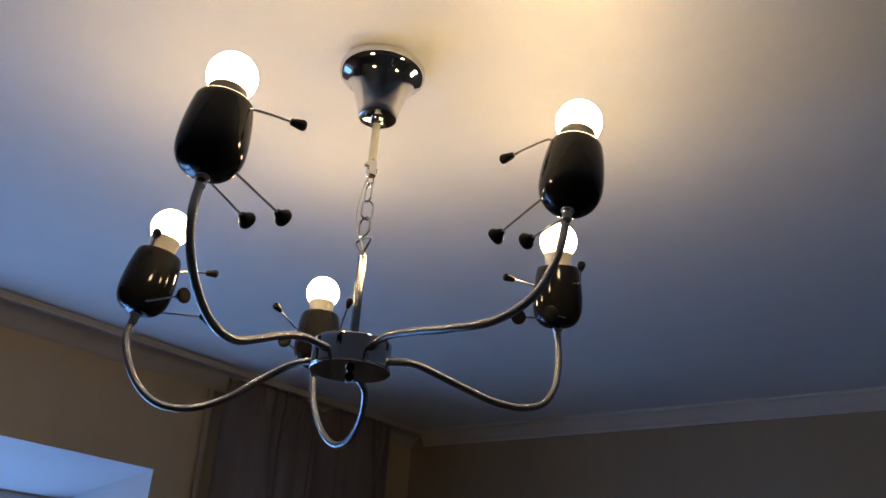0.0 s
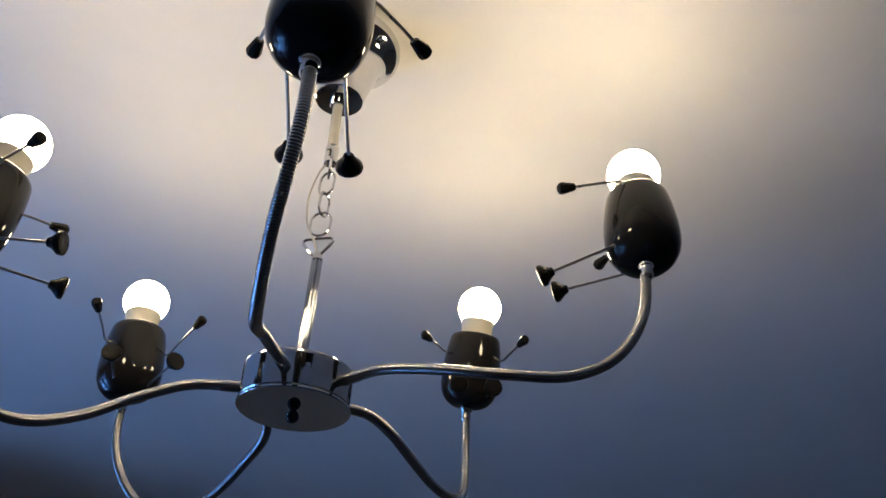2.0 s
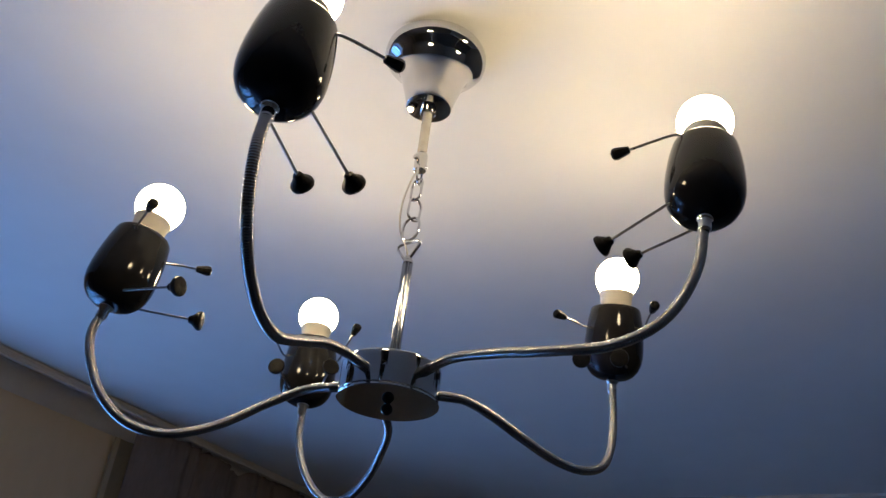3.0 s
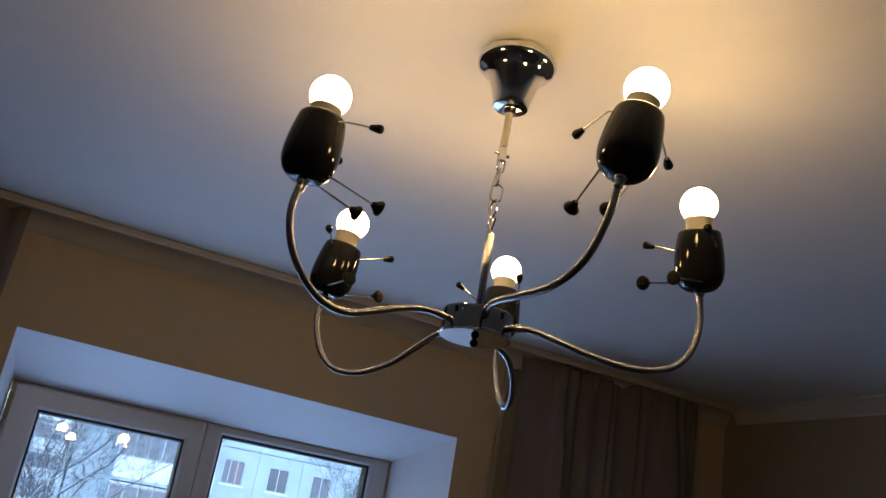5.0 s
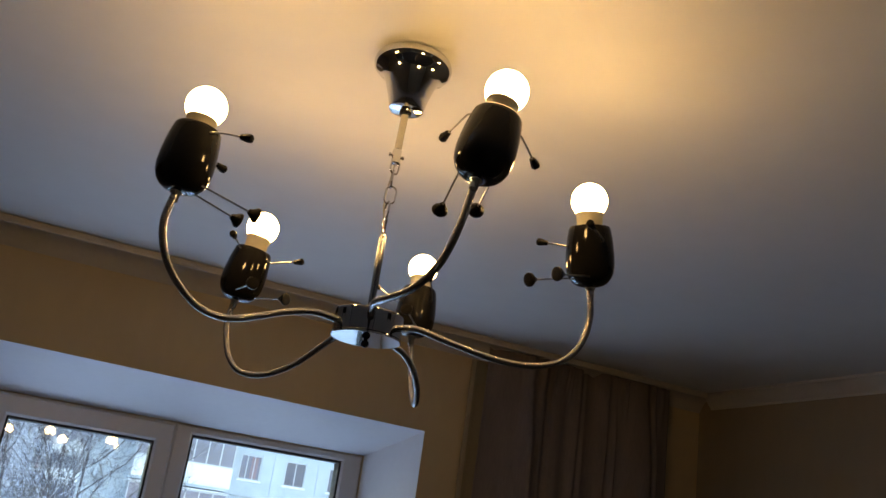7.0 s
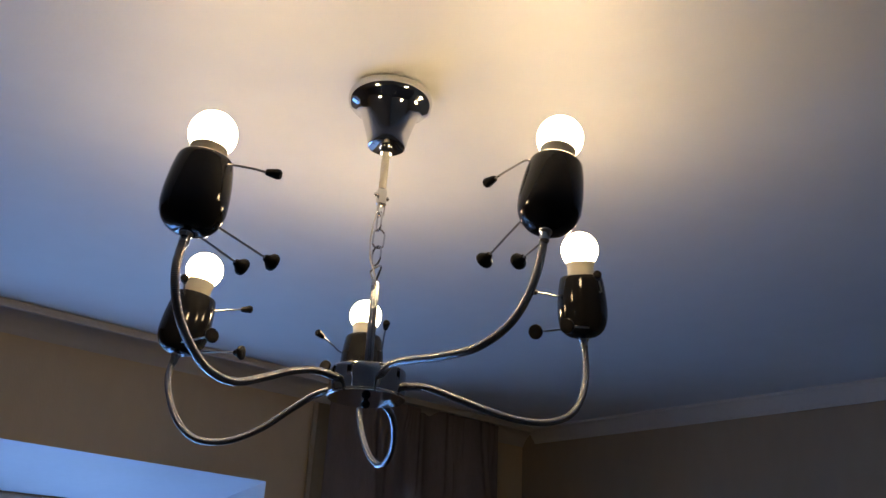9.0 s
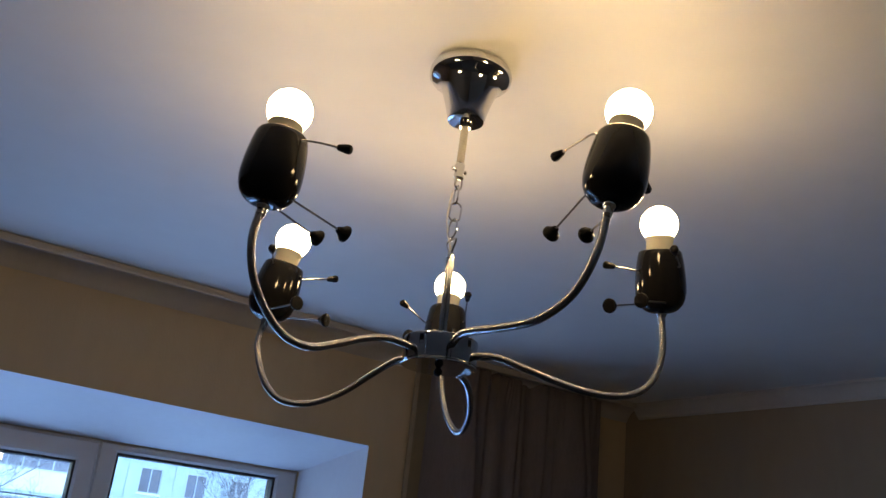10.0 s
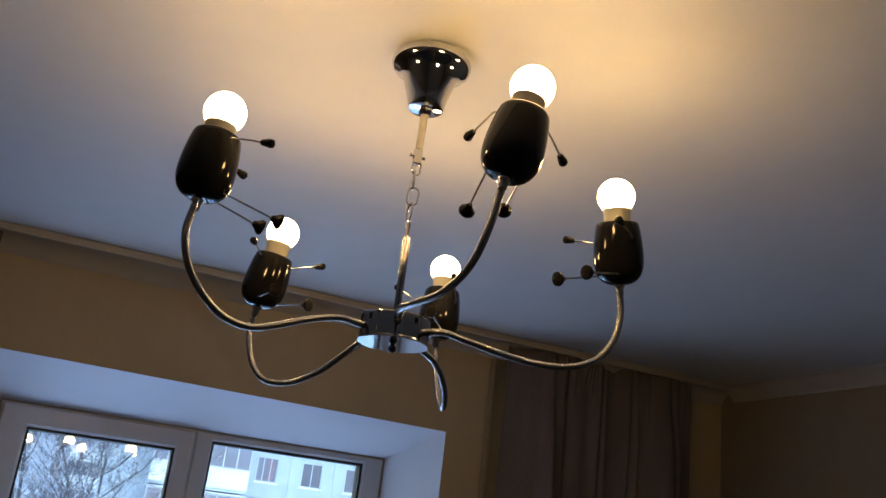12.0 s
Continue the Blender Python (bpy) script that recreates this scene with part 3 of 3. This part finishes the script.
def figure(foot, globe, reach_at, feet_at, arm_line, label, shoulder=0.0655):
    """One gooseneck arm with its cup, bulb, wire arms and wire feet."""
    foot, globe = Vector(foot), Vector(globe)
    axis = (globe - foot).normalized()
    # gooseneck
    pts = [Vector(p) for p in arm_line]
    pts[0].z, pts[1].z = pts[0].z - 0.002, pts[1].z - 0.0012
    pts[-1] = foot + axis * 0.0028
    line = smooth_line(pts, 0.00042)
    n = len(line)
    radii = []
    for i in range(n):
        d_end, d_start = (n - 1 - i) * 0.00042, i * 0.00042
        if d_end < 0.011 or d_start < 0.017:
            radii.append(0.0041)
        else:
            radii.append((0.00358, 0.00376, 0.00390, 0.00376)[i % 4])
    neck = part("gooseneck_arm", tube(line, radii, 12), STEEL, chandelier, "flexible ribbed steel arm", angle=75)
    m = pointing(foot, axis)
    cup = part("cup", cup_mesh, None, chandelier, label, m)
    part("washer", washer_mesh, None, neck, "", m @ Matrix.Translation((0, 0, 0.0015)))
    bulb = part("bulb", base_mesh, None, chandelier, "cream plastic base of a round bulb", m @ Matrix.Translation((0, 0, (globe - foot).length - 0.1055)))
    part("globe", globe_mesh, None, bulb, "glowing opal globe", m @ Matrix.Translation((0, 0, (globe - foot).length - 0.1055)))
    ahead = sum((Vector(p) for p in feet_at), Vector()) / 2 - foot
    ahead = (ahead - axis * ahead.dot(axis)).normalized()
    across = axis.cross(ahead)
    for tip in reach_at:
        tip = Vector(tip)
        way = 1 if (tip - foot).dot(across) > 0 else -1
        side = ahead * 0.28 + across * 0.96 * way
        root = foot + axis * shoulder + side * (0.0252 if shoulder > 0.06 else 0.0274)
        start = root + side * 0.003
        d = (tip - start).normalized()
        end = tip - d * 0.007
        bow = start.lerp(end, 0.5) + axis * 0.0006
        part("hand_wire", tube(smooth_line([root - side * 0.002, start, bow, end + d * 0.001], 0.003), 0.00105, 8), WIRE, cup)
        part("hand", cap_mesh, None, cup, "tapered black cap", pointing(tip - d * 0.0072, d))
    for tip in feet_at:
        tip = Vector(tip)
        flat = ahead
        other = 1 if (tip - foot).dot(across) > sum((Vector(p) - foot).dot(across) for p in feet_at) / 2 else -1
        root = foot + axis * 0.0120 + ahead * 0.0175 + across * 0.0158 * other
        d = (tip - (root + flat * 0.005)).normalized()
        start, end = root + flat * 0.004, tip - d * 0.006
        part("leg_wire", tube(smooth_line([root - flat * 0.002, start, end + d * 0.001], 0.003), 0.00105, 8), WIRE, cup)
        part("foot", foot_mesh, None, cup, "flared black cap", pointing(tip - d * 0.0065, d))


CUP_LABEL = "glossy black cup body of a little figure"
figure((-0.2425, -0.0625, 2.259), (-0.2342, -0.0637, 2.359), [(-0.194, -0.110, 2.319), (-0.198, -0.010, 2.320)], [(-0.163, -0.068, 2.258), (-0.174, -0.034, 2.259)],
       [(-0.0312, -0.0103, 2.1868), (-0.0614, -0.0054, 2.1899), (-0.0932, -0.0109, 2.1804), (-0.1256, -0.0197, 2.1664), (-0.1588, -0.0288, 2.1543), (-0.1904, -0.0398, 2.1560), (-0.2172, -0.0500, 2.1720), (-0.2380, -0.0604, 2.1960), (-0.2473, -0.0655, 2.2270), (-0.2432, -0.0634, 2.2598)], CUP_LABEL)
figure((-0.007, -0.257, 2.283), (0.014, -0.256, 2.385), [(-0.020, -0.200, 2.347), (0.067, -0.231, 2.335)], [(-0.006, -0.184, 2.278), (0.028, -0.195, 2.284)],
       [(-0.0080, -0.0395, 2.1903), (-0.0201, -0.0727, 2.1938), (-0.0311, -0.1141, 2.1877), (-0.0351, -0.1585, 2.1827), (-0.0289, -0.2002, 2.1853), (-0.0196, -0.2321, 2.2050), (-0.0135, -0.2516, 2.2405), (-0.0073, -0.2577, 2.2834)], CUP_LABEL, 0.069)
figure((0.230, -0.108, 2.269), (0.211, -0.119, 2.372), [(0.180, -0.072, 2.323), (0.187, -0.163, 2.322)], [(0.150, -0.108, 2.260), (0.168, -0.137, 2.265)],
       [(0.0300, -0.0345, 2.1882), (0.0435, -0.0530, 2.1865), (0.0635, -0.0680, 2.1781), (0.0985, -0.0807, 2.1696), (0.1350, -0.0926, 2.1636), (0.1701, -0.1034, 2.1650), (0.2007, -0.1100, 2.1771), (0.2221, -0.1106, 2.2010), (0.2324, -0.1089, 2.2334), (0.2321, -0.1076, 2.2695)], CUP_LABEL, 0.053)
figure((0.141, 0.194, 2.235), (0.146, 0.201, 2.341), [(0.082, 0.211, 2.301), (0.132, 0.136, 2.311)], [(0.078, 0.182, 2.251), (0.106, 0.139, 2.257)],
       [(0.0252, 0.0206, 2.1878), (0.0633, 0.0308, 2.1765), (0.0907, 0.0535, 2.1623), (0.1114, 0.0799, 2.1455), (0.1262, 0.1110, 2.1330), (0.1368, 0.1430, 2.1372), (0.1426, 0.1727, 2.1605), (0.1449, 0.1924, 2.1969), (0.1404, 0.1931, 2.2395)], CUP_LABEL, 0.052)
figure((-0.111, 0.209, 2.229), (-0.097, 0.200, 2.335), [(-0.043, 0.184, 2.297), (-0.141, 0.153, 2.300)], [(-0.060, 0.157, 2.235), (-0.109, 0.135, 2.239)],
       [(-0.0023, 0.0290, 2.1884), (-0.0072, 0.0673, 2.1866), (-0.0195, 0.0977, 2.1701), (-0.0401, 0.1219, 2.1480), (-0.0683, 0.1417, 2.1322), (-0.0936, 0.1594, 2.1321), (-0.1067, 0.1805, 2.1489), (-0.1123, 0.1994, 2.1748), (-0.1143, 0.2119, 2.2041), (-0.1105, 0.2079, 2.2306)], CUP_LABEL, 0.067)


# ---- outside: snow, apartment houses, bare trees ----
GROUND = -5.9
bm = bmesh.new()
rows = []
for j in range(61):
    f = (j - 30) / 30
    y = 1.9 + math.copysign(abs(f) ** 2.2 * 900, f)
    rows.append([bm.verts.new(((i - 20) / 20 * (60 + abs(y)), y, GROUND + (0.12 * noise.noise((i * 0.7, j * 0.9, 0)) if abs(y) < 120 else 0))) for i in range(41)])
for a, b in zip(rows, rows[1:]):
    for i in range(40):
        bm.faces.new((a[i], a[i + 1], b[i + 1], b[i]))
structure("ground", bm, SNOW, "snow-covered yard outside the window", "ground", smooth=True)


def old_window_meshes(w, h, bars):
    fr = ring_frame(bmesh.new(), (0, 0, w, h), (0.05, 0.05, w - 0.05, h - 0.05), 0.0, 0.12)
    for x in bars:
        add_box(fr, (x - 0.022, 0.005, 0.051), (x + 0.022, 0.11, h - 0.051))
    return (mesh_of("window", fr, OLD_FRAME, False), mesh_of("pane", box((0.06, 0.04, 0.06), (w - 0.06, 0.055, h - 0.06)), DARK_PANE, False),
            mesh_of("sill", box((-0.06, -0.16, -0.09), (w + 0.06, 0.02, -0.005), 0.01), SNOW, False),
            mesh_of("drape", box((0.10, 0.024, 0.1), (w * 0.40, 0.037, h - 0.1)), DRAPE, False))


def apartment_house(x0, x1, y, tops, wall_mat, first, spacing, balconies, depth, label, seed):
    rng = random.Random(seed)
    house = base("apartment_house", ((x0 + x1) / 2, y, GROUND), label, "building")
    top = tops[0] + 1.0
    part("wall", box((x0, y + 0.14, GROUND), (x1, y + depth, top)), wall_mat, house, smooth=False)
    part("roof", box((x0 - 0.3, y - 0.3, top + 0.002), (x1 + 0.3, y + depth + 0.3, top + 0.35), 0.02), SNOW, house, "flat roof under snow", smooth=False)
    wide, narrow = old_window_meshes(1.12, 1.26, (0.56,)), old_window_meshes(1.12, 1.26, (0.36, 0.74))
    columns = []
    x = first
    while x < x1 - 1.4:
        if x > x0 + 0.5:
            columns.append(x)
        x += spacing
    for zt in tops:
        part("wall_panel", box((x0, y + 0.13, zt - 2.15), (x1, y + 0.141, zt - 2.10)), SEAM, house, "dark seam between panels", smooth=False)
    # panels with openings, one a storey and bay
    for zt in tops:
        for c in columns:
            left, right = max(x0, c - (spacing - 1.12) / 2 + 0.008), min(x1, c + 1.12 + (spacing - 1.12) / 2 - 0.008)
            bmp = ring_frame(bmesh.new(), (left, zt - 2.09, right, zt + 0.54), (c, zt - 1.26, c + 1.12, zt), y, y + 0.139)
            part("wall_panel", bmp, wall_mat, house, smooth=False)
            if any(b0 - 0.2 < c + 0.5 < b1 + 0.2 for b0, b1 in balconies):
                continue
            kind = wide if rng.random() < 0.6 else narrow
            at = Matrix.Translation((c, y + 0.03, zt - 1.26))
            w = part("window", kind[0], None, house, "", at)
            part("pane", kind[1], None, w, "", at)
            part("sill", kind[2], None, w, "", at)
            if rng.random() < 0.3:
                part("drape", kind[3], None, w, "", at @ Matrix.Translation((rng.uniform(0, 0.5), 0, 0)))
    for b0, b1 in balconies:
        for zt in tops:
            zf = zt - 2.05
            bal = part("balcony", box((b0, y - 1.05, zf), (b1, y - 0.005, zf + 0.14), 0.01), CONCRETE, house, smooth=False)
            part("parapet", box((b0, y - 1.10, zf + 0.145), (b1, y - 1.05, zf + 1.12), 0.01), PARAPET, bal, "white sheet parapet with snow", smooth=False)
            part("parapet", box((b1 - 0.05, y - 1.045, zf + 0.145), (b1, y - 0.01, zf + 1.12), 0.01), PARAPET, bal, smooth=False)
            glaz = bmesh.new()
            n = max(3, round((b1 - b0) / 0.72))
            for i in range(n + 1):
                gx = b0 + (b1 - b0 - 0.06) * i / n
                add_box(glaz, (gx, y - 1.09, zf + 1.125), (gx + 0.06, y - 1.04, zf + 2.46))
            add_box(glaz, (b0 - 0.01, y - 1.10, zf + 2.462), (b1 + 0.01, y - 1.03, zf + 2.54))
            add_box(glaz, (b0 - 0.01, y - 1.12, zf + 1.122), (b1 + 0.01, y - 1.028, zf + 1.19))
            part("glazing_bars", glaz, OLD_FRAME, bal, smooth=False)
            part("pane", box((b0 + 0.02, y - 1.07, zf + 1.19), (b1 - 0.02, y - 1.06, zf + 2.46)), DARK_PANE, bal, smooth=False)
            part("snow_cap", box((b0 - 0.05, y - 1.2, zf + 2.545), (b1 + 0.05, y - 0.01, zf + 2.60), 0.02), SNOW, bal, smooth=False)
    return house


apartment_house(3.6, 46.0, 45.0, [7.68, 5.0, 2.33, -0.34, -3.0], CONCRETE, 10.37 - 2.43 * 2, 2.43, [(5.0, 9.8), (29.9, 34.6)], 11.0, "pale grey concrete panel apartment house with snowy sills", 5)
apartment_house(-42.0, 16.0, 92.0, [7.4, 4.7, 2.0, -0.7, -3.4], FAR_CONCRETE, -39.0, 2.9, [(-9.0, -5.0), (3.0, 7.0)], 11.0, "far grey panel apartment house behind trees", 9)


def bare_tree(name, x, y, height, seed, spread, label):
    rng = random.Random(seed)
    tree = base(name, (x, y, GROUND), label, "tree", "bare trees in the yard")
    trunk, limbs, twigs = bmesh.new(), bmesh.new(), bmesh.new()

    def grow(start, direction, length, radius, level):
        n = 7 if level < 2 else 5
        line, p, d = [Vector(start)], Vector(start), Vector(direction).normalized()
        for i in range(n):
            d = (d + Vector((rng.uniform(-1, 1), rng.uniform(-1, 1), rng.uniform(-0.5, 0.8))) * (0.16 if level < 1 else 0.30 if level < 2 else 0.50)).normalized()
            p = p + d * length / n
            line.append(p.copy())
        radii = [radius * (1 - 0.72 * i / n) for i in range(n + 1)]
        target = trunk if level == 0 else limbs if level == 1 else twigs
        tube(line, radii, 8 if level == 0 else 5 if level == 1 else 3, target, caps=level < 2)
        if level >= 4:
            return
        kids = (14, 10, 7, 5)[level]
        for k in range(kids):
            f = 0.30 + 0.70 * (k + rng.random()) / kids if level == 0 else 0.15 + 0.85 * (k + rng.random()) / kids
            i = min(n - 1, int(f * n))
            q = line[i].lerp(line[i + 1], f * n - i)
            a = rng.uniform(0, 2 * math.pi)
            side = Vector((math.cos(a), math.sin(a), rng.uniform(-0.05, 0.55)))
            lean = (line[i + 1] - line[i]).normalized() * rng.uniform(0.35, 0.9) + side * spread
            grow(q, lean, length * rng.uniform(0.36, 0.6) * (1 - 0.35 * f), max(0.0058, radius * (1 - 0.7 * f) * rng.uniform(0.4, 0.62)), level + 1)
    grow((x, y, GROUND - 0.1), (rng.uniform(-0.05, 0.05), 0, 1), height, height * 0.0052, 0)
    part("trunk", trunk, BARK, tree)
    part("limbs", limbs, BARK, tree)
    part("twigs", twigs, BARK, tree, "fine snowy twigs")


bare_tree("tree", 1.0, 27.0, 14.0, 4, 0.9, "bare tree with dark snowy branches")
bare_tree("tree", 2.2, 31.0, 13.5, 8, 0.8, "bare tree with dark snowy branches")
bare_tree("tree", -1.2, 33.0, 15.0, 15, 0.8, "tall bare tree with dark snowy branches")
bare_tree("tree", 1.9, 38.0, 15.0, 21, 0.8, "bare tree near the panel house")
bare_tree("tree", 16.3, 38.0, 11.5, 33, 0.6, "slim bare tree with snowy branches")
bare_tree("tree", 0.3, 29.5, 14.5, 51, 0.9, "bare tree with a dense snowy crown")
bare_tree("tree", 2.2, 34.5, 14.0, 62, 0.9, "bare tree with a dense snowy crown")
